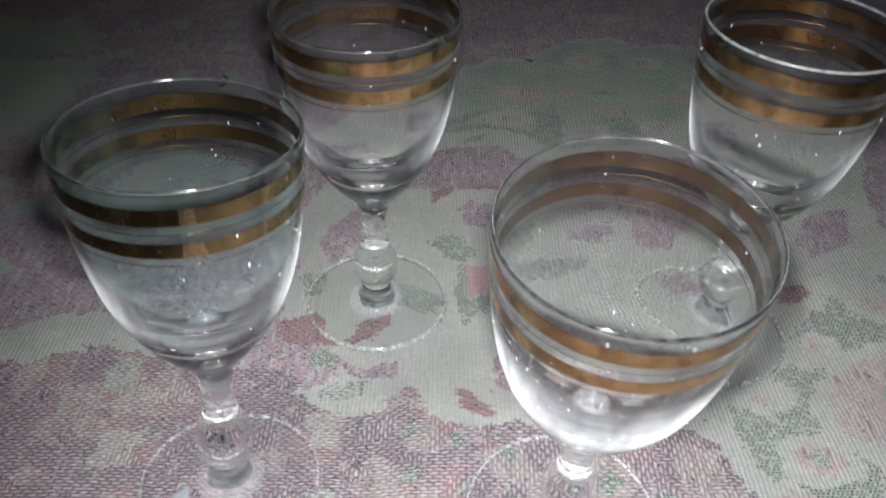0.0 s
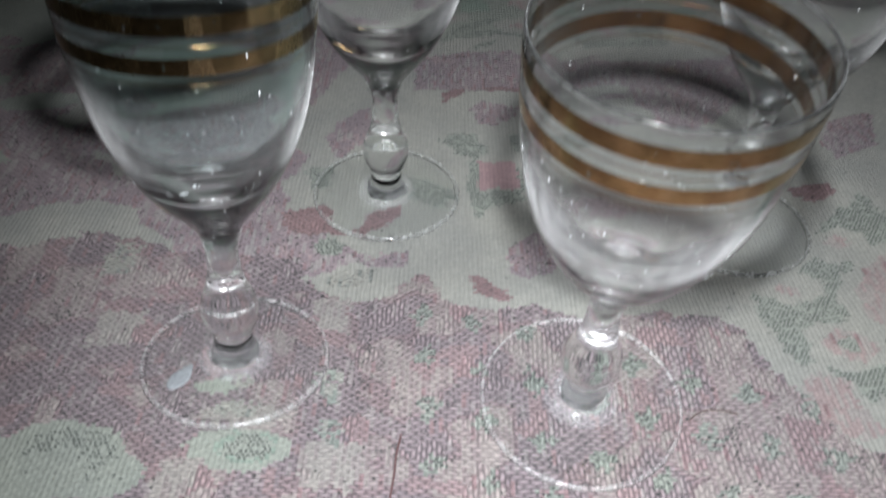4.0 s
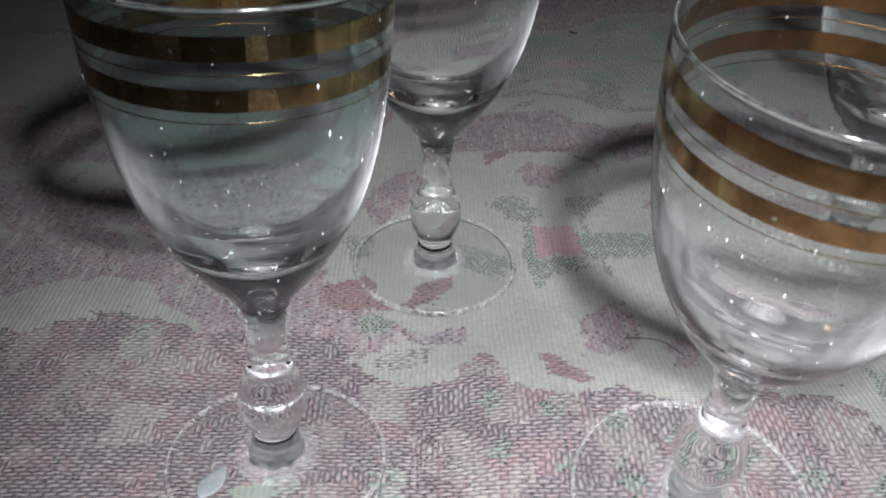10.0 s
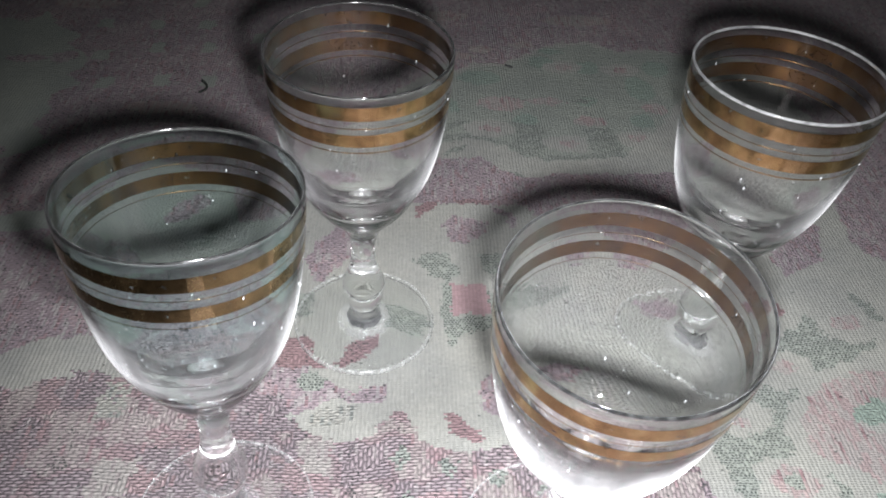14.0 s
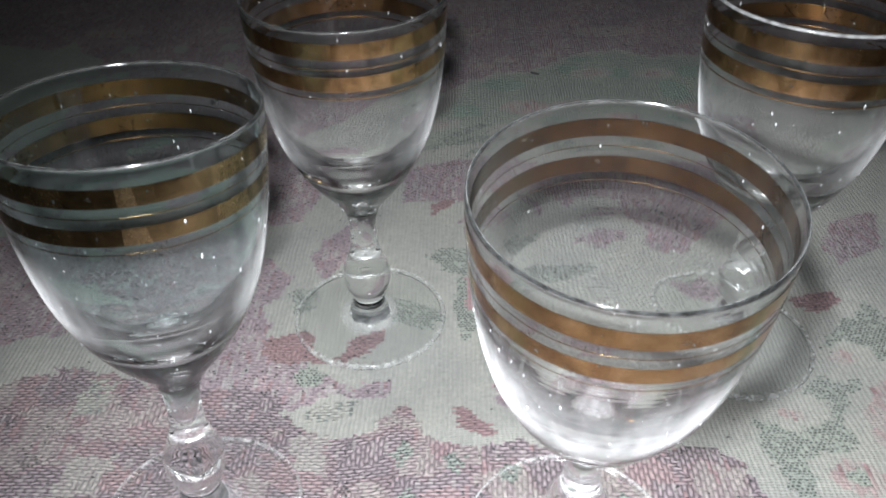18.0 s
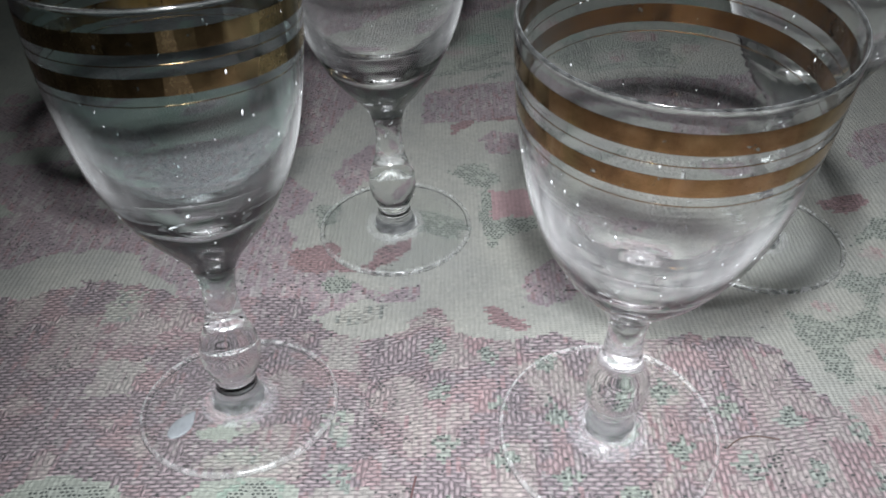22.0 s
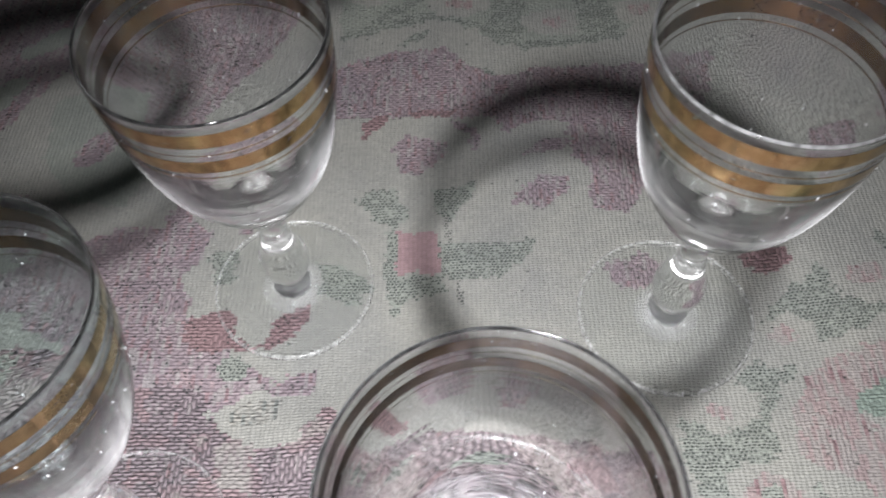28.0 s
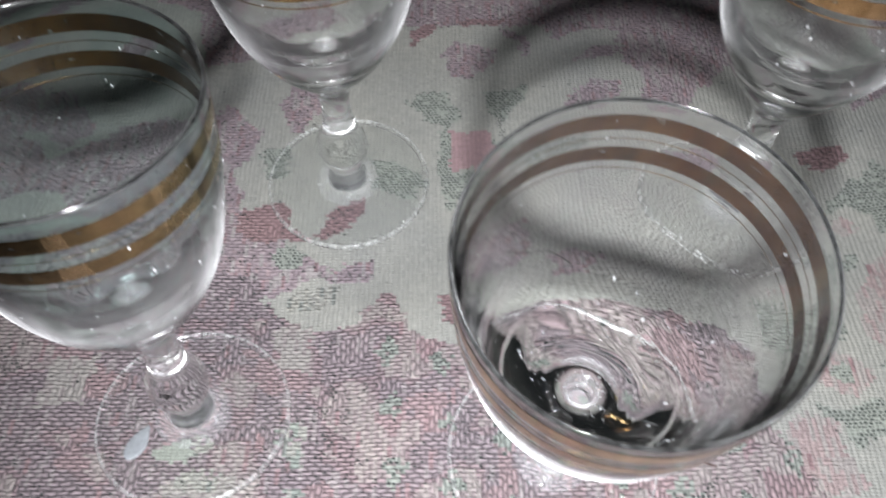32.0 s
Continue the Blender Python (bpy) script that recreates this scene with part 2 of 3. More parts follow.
    # relief height darkens the gaps and lightens the stitch tops in the colour
    stitch_shade = ramp(nt, total, [(0.10, (0.30, 0.31, 0.30)), (0.45, (0.83, 0.835, 0.83)), (1.0, (1.43, 1.42, 1.40))])
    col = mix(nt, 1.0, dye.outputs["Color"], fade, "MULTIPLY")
    soft_stitch_shade = mix(nt, maths(nt, "MULTIPLY", plain, 0.65), stitch_shade, (0.93, 0.93, 0.92))
    col = mix(nt, 1.0, col, soft_stitch_shade, "MULTIPLY")
    # dark stipple: single short dark stitches, thick or thin on the ground as the weave has them
    u, v, cell = stitches(0.0016, 0.00125, True, True)
    chance = nt.nodes.new("ShaderNodeTexWhiteNoise")
    chance.noise_dimensions = "2D"
    link(cell.outputs[0], chance.inputs["Vector"])
    thick = nt.nodes.new("ShaderNodeAttribute")
    thick.attribute_name = "stipple"
    du = maths(nt, "MULTIPLY", maths(nt, "SUBTRACT", maths(nt, "FRACT", u), 0.5), 0.8)
    dv = maths(nt, "SUBTRACT", maths(nt, "FRACT", v), 0.5)
    far = maths(nt, "SQRT", maths(nt, "ADD", maths(nt, "MULTIPLY", du, du), maths(nt, "MULTIPLY", dv, dv)))
    far = maths(nt, "MULTIPLY_ADD", fuzz.outputs[0], 0.25, far)
    dot = ramp(nt, far, [(0.38, (1, 1, 1)), (0.45, (0, 0, 0))])
    dot = maths(nt, "MULTIPLY", dot, maths(nt, "LESS_THAN", chance.outputs["Value"], thick.outputs["Fac"]))
    col = mix(nt, maths(nt, "MULTIPLY", dot, 0.92), col, (0.03, 0.04, 0.037))
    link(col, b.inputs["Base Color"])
    b.inputs["Roughness"].default_value = 0.75
    b.inputs["Sheen Weight"].default_value = 0.12
    bump = node(nt, "ShaderNodeBump", Strength=1.0, Distance=0.0011)
    link(maths(nt, "MULTIPLY", total, maths(nt, "MULTIPLY_ADD", plain, -0.45, 1.0)), bump.inputs["Height"])
    link(bump.outputs[0], b.inputs["Normal"])
    return m


CLOTH = brocade()

GLASS = clear_glass("clear_glass", 0.004, 0.02, 0.0, (0.965, 0.982, 0.978))
GILT = gilding("gilding", ((0.15, 0.102, 0.05), (0.45, 0.30, 0.14), (0.70, 0.51, 0.28)), 0.07)
# Darker tones with stronger patches, for the faintly green glass.
GILT_DARK = gilding("darker_gilding", ((0.09, 0.077, 0.04), (0.31, 0.238, 0.12), (0.64, 0.485, 0.265)), 0.08, 0.32)
GILT_BACK = gilding("darker_inner_gilding", ((0.045, 0.022, 0.009), (0.12, 0.060, 0.022), (0.21, 0.112, 0.045)), 0.2)
BOWL = clear_glass("bowl_glass_with_glare", 0.006, 0.03, 0.8, (0.965, 0.982, 0.978))
SMOKY = clear_glass("faintly_green_glass", 0.004, 0.02, 0.0, (0.78, 0.89, 0.88))
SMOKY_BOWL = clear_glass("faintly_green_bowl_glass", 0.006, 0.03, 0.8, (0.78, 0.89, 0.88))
PALE_DISC = clear_glass("whitened_rough_glass", 0.2, 0.5, 0.0, (0.95, 0.97, 0.98), 0.16)
# The foot's edge is whitened to paint in light refracted there.
EDGE = clear_glass("whitened_glass_edge", 0.25, 0.8, 0.0, (0.97, 0.98, 0.97), 0.27)
LIP = clear_glass("handled_glass_lip", 0.13, 0.1, 0.6, (0.88, 0.9, 0.89), 0.04)
CHALKY = clear_glass("chalky_glass_lip", 0.45, 0.1, 3.0, (0.97, 0.98, 0.98), 0.3)
SPECK = speck_white()
FLOOR, WOOD = plain_wall("floor_screed", (0.2, 0.18, 0.16)), plain_wall("table_wood", (0.22, 0.13, 0.07))


# ---- mesh helpers ----
def part(name, bm, mat, parent=None, label=""):
    me = bpy.data.meshes.new(name)
    bm.to_mesh(me)
    bm.free()
    me.materials.append(mat)
    ob = new(name, me)
    ob.parent = parent
    if label:
        ob["label"] = label
    return ob


def box(lo, hi):
    bm = bmesh.new()
    bmesh.ops.create_cube(bm, size=1.0)
    for v in bm.verts:
        v.co = Vector([(a + b) / 2 + c * (b - a) for a, b, c in zip(lo, hi, v.co)])
    return bm


def smooth_profile(knots, steps):
    """A smooth line of (height, radius) through the knots."""
    k = np.array(knots, float)
    k = np.vstack([2 * k[0] - k[1], k, 2 * k[-1] - k[-2]])
    out = []
    for i in range(1, len(k) - 2):
        p0, p1, p2, p3 = k[i - 1:i + 3]
        for s in np.arange(steps) / steps:
            out.append(0.5 * (2 * p1 + (p2 - p0) * s + (2 * p0 - 5 * p1 + 4 * p2 - p3) * s**2 + (3 * p1 - p0 - 3 * p2 + p3) * s**3))
    out.append(k[-2])
    return np.array(out)


CLEAR = ("bowl_base", "lightening_disc", "foot", "stem", "bowl", "hollow", "foot_edge", "underside")


def turned(name, line, mat, parent, first, last, around=96, label=""):
    """The part of a turned surface between two points of its line (z, r in mm), with normals of the whole line."""
    way = np.gradient(line, axis=0)
    way /= np.linalg.norm(way, axis=1)[:, None] + 1e-12
    seg, nor = line[first:last + 1], way[first:last + 1]
    a = np.arange(around) * 2 * math.pi / around
    verts, normals, faces = [], [], []
    for (z, r), (dz, dr) in zip(seg, nor):
        for t in a:
            verts.append((r * math.cos(t) / 1000, r * math.sin(t) / 1000, z / 1000))
            normals.append((dz * math.cos(t), dz * math.sin(t), -dr))
    for i in range(len(seg) - 1):
        for j in range(around):
            k = (j + 1) % around
            faces.append((i * around + j, i * around + k, (i + 1) * around + k, (i + 1) * around + j))
    me = bpy.data.meshes.new(name)
    me.from_pydata(verts, [], faces)
    me.polygons.foreach_set("use_smooth", [True] * len(faces))
    me.normals_split_custom_set_from_vertices(normals)
    me.materials.append(mat)
    me.update()
    ob = new(name, me)
    ob.visible_shadow = name not in CLEAR
    ob.parent = parent
    if label:
        ob["label"] = label
    return ob


# Height and radius of the glass in millimetres, from under the foot, over the outside, down to the bowl's bottom.
OUTSIDE = [(13, 6.1), (16, 7.3), (19.5, 8.7), (23.5, 9.3), (28, 8.8), (33, 6.9), (38, 5.6), (43, 5.15), (47, 5.0), (51, 5.4), (54, 6.1),
           (57, 7.3), (61, 9.9), (66, 13.9), (72, 18.3), (79, 22.2), (87, 25.8), (96, 28.5), (106, 30.4), (116, 31.7), (127, 32.5), (137.6, 32.95)]


SIZE = 0.9905
# Heights of the gold bands and fine lines: the two pairs of glasses differ a little.
BROAD = (("gilt_band", 130.4, 135.6), ("gilt_band", 119.8, 124.9), ("gilt_line", 127.2, 127.6), ("gilt_line", 117.2, 117.7))
NARROW = (("gilt_band", 129.7, 134.4), ("gilt_band", 120.0, 124.4), ("gilt_line", 127.0, 127.25), ("gilt_line", 117.6, 117.85))


def bowl_radius(z):
    line = smooth_profile(OUTSIDE, 8)
    return float(np.interp(z, line[:, 0], line[:, 1]))


def glint_specks(thing, line, first, last, seed, many):
    """Small white specks on the outside of the glass, painted glints among dried drops: low uneven domes, too many to
    count.
    """
    rnd = random.Random(seed)
    bm = bmesh.new()
    for _ in range(many):
        i = rnd.randint(first, last - 1)
        (z, r), (z2, r2) = line[i], line[i + 1]
        a = rnd.uniform(0, 2 * math.pi)
        size = rnd.choice((0.10, 0.12, 0.15, 0.18, 0.24, 0.3)) / 1000
        slope = math.atan2(r2 - r, z2 - z)
        out = Vector((math.cos(a) * math.cos(slope), math.sin(a) * math.cos(slope), -math.sin(slope)))
        m = Matrix.Translation((r * math.cos(a) / 1000, r * math.sin(a) / 1000, z / 1000)) @ out.to_track_quat("Z", "Y").to_matrix().to_4x4()
        m = m @ Matrix.Diagonal((size, size * rnd.uniform(1.0, 3.6), size * 0.5, 1))
        bmesh.ops.create_icosphere(bm, subdivisions=1, radius=1.0, matrix=m)
    for f in bm.faces:
        f.smooth = True
    ob = part("glint_speckle", bm, SPECK, thing, "small white specks, dried drops and painted glints")
    ob["kind"] = "stuff"
    return ob


def wine_glass(label, place, lean, foot, turn, mouth, bands, glass, side, gilt):
    """A stemmed glass on a round foot, with two gilt bands and two fine lines round the bowl."""
    ax = Vector((lean[0], lean[1], 1)).normalized()
    m = Matrix.Translation(place) @ Vector((0, 0, 1)).rotation_difference(ax).to_matrix().to_4x4() @ pose(0, 0, 0, 0, 0, turn) @ Matrix.Scale(SIZE, 4)
    foot /= SIZE
    thing = new("wine_glass")
    thing.matrix_world = m
    tagged(thing, label, "wine glass", "wine glasses on the tablecloth")
    under = smooth_profile([(1.3, 0.02), (1.2, 8), (0.9, 18), (0.35, foot - 3.2), (0.0, foot - 1.6)], 5)
    edge = smooth_profile([(0.0, foot - 1.6), (0.15, foot - 0.7), (1.1, foot), (2.2, foot - 0.55), (2.6, foot - 1.7)], 5)[1:]
    top = smooth_profile([(2.6, foot - 1.7), (2.45, foot - 5), (2.8, 20), (3.5, 14), (4.4, 10.2), (5.6, 8.3), (6.9, 7.35)], 5)[1:]
    collar = smooth_profile([(6.9, 7.35), (8.0, 7.0), (9.2, 6.75), (9.9, 6.55), (10.8, 6.5), (12.0, 6.3), (13, 6.15)], 4)[1:]
    outer = smooth_profile(OUTSIDE, 6)[1:]
    lip = smooth_profile([(137.6, 33.0), (138.7, 32.95), (139.3, 32.55), (138.7, 32.15), (137.5, 32.05)], 5)[1:]
    inner = smooth_profile([(137.5, 32.05), (127, 31.5), (116, 30.4), (106, 28.8), (97, 26.5), (90, 23.5), (84.5, 19.7), (80, 15.2), (76.6, 10.4), (74.4, 5.8), (73.5, 2.6), (73.3, 0.02)], 6)[1:]
    line = np.vstack([under, edge, top, collar, outer, lip, inner])
    at_foot = len(under) + len(edge) + len(top) - 1
    n0 = at_foot + len(collar)
    at_neck = n0 + int(np.argmin(abs(outer[:, 0] - 47)))
    e0, e1 = len(under) + 2, len(under) + 17
    base = turned("foot", line, GLASS, thing, e1, at_foot)
    # Added pale disc under the stem; it keeps the stem's base from looking black.
    at_disc = int(np.argmax(under[:, 1] > 10.5))
    turned("lightening_disc", line, PALE_DISC, base, 0, at_disc, label="added pale disc that lightens the stem's base")
    turned("underside", line, GLASS, base, at_disc, e0, label="flat underside of the foot")
    turned("foot_edge", line, EDGE, base, e0, e1, label="edge of the foot with painted-in brightness")
    turned("stem", line, GLASS, thing, at_foot, at_neck)
    at_rim = n0 + int(np.argmin(abs(outer[:, 0] - 136)))
    n1 = len(line) - len(inner)
    at_inner = n1 + int(np.argmin(abs(inner[:, 0] - 136)))
    at_base = n0 + int(np.argmin(abs(outer[:, 0] - 77)))
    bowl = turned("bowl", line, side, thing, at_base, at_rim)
    turned("bowl_base", line, glass, bowl, at_neck, at_base, label="thick solid glass bottom of the bowl")
    turned("hollow", line, glass, bowl, at_inner, len(line) - 1, label="inside of the bowl")
    lip0 = n1 - len(lip) + int(np.argmax(lip[:, 0] > 138.4))
    lip1 = n1 - 1 - int(np.argmax(lip[::-1, 0] > 138.4))
    rim = turned("rim", line, glass, thing, at_rim, lip0, label="clear rim of the bowl")
    turned("rim_inside", line, glass, rim, lip1, at_inner)
    turned("lip", line, mouth, rim, lip0, lip1, label="rounded drinking edge")
    for name, lo, hi in bands:
        zs = np.linspace(lo, hi, 5)
        ring = [(z, bowl_radius(z) + 0.03) for z in zs] + [(z, bowl_radius(z) + 0.07) for z in zs[::-1]]
        ring = np.array(ring + ring[:1])[::-1]
        band = turned(name, ring, gilt, thing, 0, len(ring) - 1, label="gold band fired on the glass" if name == "gilt_band" else "fine gold line")
        # Faces turned towards the axis get the darker, browner gilding.
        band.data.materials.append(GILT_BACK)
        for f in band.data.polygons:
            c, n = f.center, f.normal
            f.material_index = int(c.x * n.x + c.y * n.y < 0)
    glint_specks(bowl, line, at_neck, at_rim, int(turn) + 5, 170)
    return thing


# ---- the place ----
tagged(part("floor", box((-1.9, -1.6, -0.8), (2.0, 2.2, -0.75)), FLOOR), "dull screed floor of the dark room", "floor", kind="structure")
table = tagged(new("table"), "plain wooden table under the tablecloth", "table", kind="structure")
part("tabletop", box((-0.9, -0.55, -0.045), (1.0, 1.15, -0.012)), WOOD, table)
for x in (-0.84, 0.88):
    for y in (-0.49, 1.03):
        part("leg", box((x, y, -0.75), (x + 0.06, y + 0.06, -0.045)), WOOD, table)

# Place of each foot, lean of its axis, radius of its foot in millimetres.
GLASSES = [
    ("clear stemmed wine glass with gold bands upright on the brocade cloth", (-0.0198, 0.2770, -0.0020), (0.0173, -0.0421), 30.9),
    ("faintly green wine glass with darker gold bands beside a stain", (-0.0645, 0.1812, -0.0016), (0.0334, 0.0600), 31.2),
    ("clear stemmed wine glass with gold bands leaning on uneven cloth", (0.0497, 0.1662, -0.0012), (0.0214, -0.1210), 32.7),
    ("clear wine glass with gold bands and a bright lip", (0.1209, 0.2605, -0.0017), (0.0411, -0.0168), 32.8),
]


def cloth_height(x, y):
    """The cloth's height: flat, with a soft seat for each foot and slow waves."""
    z = 0.0006 * np.sin(x * 31 + 1.3) * np.sin(y * 27 + 0.4)
    total, weight = z, 0 * x
    lift = 0 * x
    for _, (cx, cy, cz), (a, b), r in GLASSES:
        d = np.hypot(x - cx, y - cy)
        w = np.clip((0.070 - d) / (0.070 - 0.0365), 0, 1)
        w = w * w * (3 - 2 * w)
        plane = cz - a * (x - cx) - b * (y - cy) - 0.0004
        lift = lift + w * plane
        weight = weight + w
    return np.where(weight > 1, lift / np.maximum(weight, 1), lift + (1 - weight) * z)

# ---- the tablecloth: dye of every stitch, from figures in millimetres ----
CREAM, MAUVE, RED, ROSE, PINK = (0.440, 0.442, 0.41), (0.375, 0.285, 0.305), (0.345, 0.228, 0.238), (0.445, 0.35, 0.345), (0.46, 0.31, 0.325)
GREEN, SAGE = (0.325, 0.405, 0.35), (0.385, 0.415, 0.375)


def inside(px, py, pts):
    """Which places lie inside a closed outline."""
    hit = np.zeros(px.shape, bool)
    for (x0, y0), (x1, y1) in zip(pts, pts[1:] + pts[:1]):
        if y0 == y1:
            continue
        hit ^= ((y0 > py) != (y1 > py)) & (px < (x1 - x0) * (py - y0) / (y1 - y0) + x0)
    return hit


def disc(px, py, x, y, rx, ry, turn=0.0):
    c, s = math.cos(turn), math.sin(turn)
    u, v = (px - x) * c + (py - y) * s, (py - y) * c - (px - x) * s
    return (u / rx) ** 2 + (v / ry) ** 2 < 1


def blotches(x, y, size, seed):
    """Slow uneven patches, from 0 to 1, of about the given size."""
    grid = np.random.default_rng(seed).random((128, 128))
    u, v = x / size + 300.0, y / size + 300.0
    i, j = np.floor(u).astype(int), np.floor(v).astype(int)
    a, b = u - i, v - j
    a, b = a * a * (3 - 2 * a), b * b * (3 - 2 * b)
    g = lambda m, n: grid[m % 128, n % 128]
    return (g(i, j) * (1 - a) + g(i + 1, j) * a) * (1 - b) + (g(i, j + 1) * (1 - a) + g(i + 1, j + 1) * a) * b


class Dye:
    """Colours and weave of the cloth's cells."""

    def __init__(self, x, y):
        rng = np.random.default_rng(5)
        self.rng, self.x, self.y = rng, x, y
        # edges step from stitch to stitch
        self.px = x + rng.normal(0, 0.55, x.shape) + 3.2 * (blotches(x, y, 5.5, 21) - 0.5)
        self.py = y + rng.normal(0, 0.45, x.shape) + 3.2 * (blotches(x, y, 5.5, 22) - 0.5)
        self.col = np.empty((*x.shape, 4))
        self.i, self.j = np.rint(x / DX).astype(int), np.rint(y / DY).astype(int)
        self.stipple = np.full(x.shape, 0.0015)
        self.fill(np.ones(x.shape, bool), CREAM, 1.0)

    def fill(self, mask, colour, plain):
        n = int(mask.sum())
        shade = 1 + self.rng.normal(0, 0.05, (n, 1))
        self.col[mask, :3] = np.array(colour) * shade
        self.col[mask, 3] = plain

    def shape(self, kind, *pts):
        self.kind(kind, inside(self.px, self.py, list(pts)))

    def spot(self, kind, x, y, rx, ry, turn=0.0):
        self.kind(kind, disc(self.px, self.py, x, y, rx, ry, turn))

    def kind(self, kind, mask):
        if kind == "dots":
            self.fill(mask, SAGE, 0.85)
            self.stipple[mask] = np.where((self.i + self.j)[mask] % 5 == 0, 0.55, 0.85)
        elif kind == "ground":
            zone = self.patch + 0.10 * np.clip(self.x / 60, -1, 1)
            self.fill(mask, MAUVE, 0.0)
            grey = mask & (zone < 0.47)
            self.fill(grey, (0.36, 0.295, 0.32), 0.0)
            self.fill(grey & (self.bars > 0.9), (0.41, 0.36, 0.37), 0.2)
            warm = mask & (zone > 0.54)
            self.fill(warm, (0.405, 0.335, 0.34), 0.15)
            self.fill(warm & (self.bars > 0.55), (0.432, 0.378, 0.368), 0.3)
            self.fill(mask & (self.patch2 > 0.68), (0.41, 0.30, 0.315), 0.1)
            self.fill(mask & (self.bars < 0.03), (0.39, 0.27, 0.285), 0.2)
            self.stipple[mask] = np.where(warm[mask], 0.012, 0.03)
            self.stipple[mask & (self.patch2 < 0.30)] = 0.3
        elif kind == "bars":
            self.fill(mask, (0.415, 0.365, 0.36), 0.25)
            self.fill(mask & (self.bars > 0.35), (0.435, 0.405, 0.385), 0.35)
            self.stipple[mask] = 0.01
        elif kind == "rose":
            self.fill(mask, ROSE, 0.6)
            self.fill(mask & (self.bars > 0.5), (0.44, 0.40, 0.385), 0.7)
            self.fill(mask & (self.bars < 0.05), RED, 0.5)
            self.stipple[mask] = 0.012
        elif kind == "mauve":
            self.fill(mask, (0.385, 0.312, 0.34), 0.4)
            self.fill(mask & (self.tone > 0.60), (0.435, 0.335, 0.355), 0.5)
            self.fill(mask & (self.bars < 0.10), (0.39, 0.27, 0.29), 0.3)
            self.fill(mask & (self.bars > 0.80), (0.44, 0.40, 0.405), 0.6)
            self.stipple[mask] = np.where(self.tone[mask] > 0.5, 0.22, 0.10)
        elif kind in ("pale", "leaf"):
            colour = (0.425, 0.42, 0.385) if kind == "pale" else (0.345, 0.385, 0.35)
            part_in = mask & (self.rng.random(mask.shape) < 0.82)
            self.fill(part_in, colour, 0.25)
            self.fill(part_in & (self.bars > 0.75), (0.42, 0.42, 0.39), 0.3)
            self.fill(part_in & (self.bars < 0.12), (0.32, 0.34, 0.32), 0.1)
            self.stipple[mask] = 0.02
        else:
            colour = {"red": RED, "pink": PINK, "green": GREEN, "cream": CREAM, "sage": SAGE, "mint": (0.378, 0.408, 0.366)}[kind]
            self.fill(mask, colour, {"red": 0.3, "pink": 0.9, "green": 0.45, "mint": 0.6}.get(kind, 1.0))
            self.stipple[mask] = {"red": 0.12, "green": 0.012, "mint": 0.02}.get(kind, 0.002)


DX, DY = 1.45, 1.3


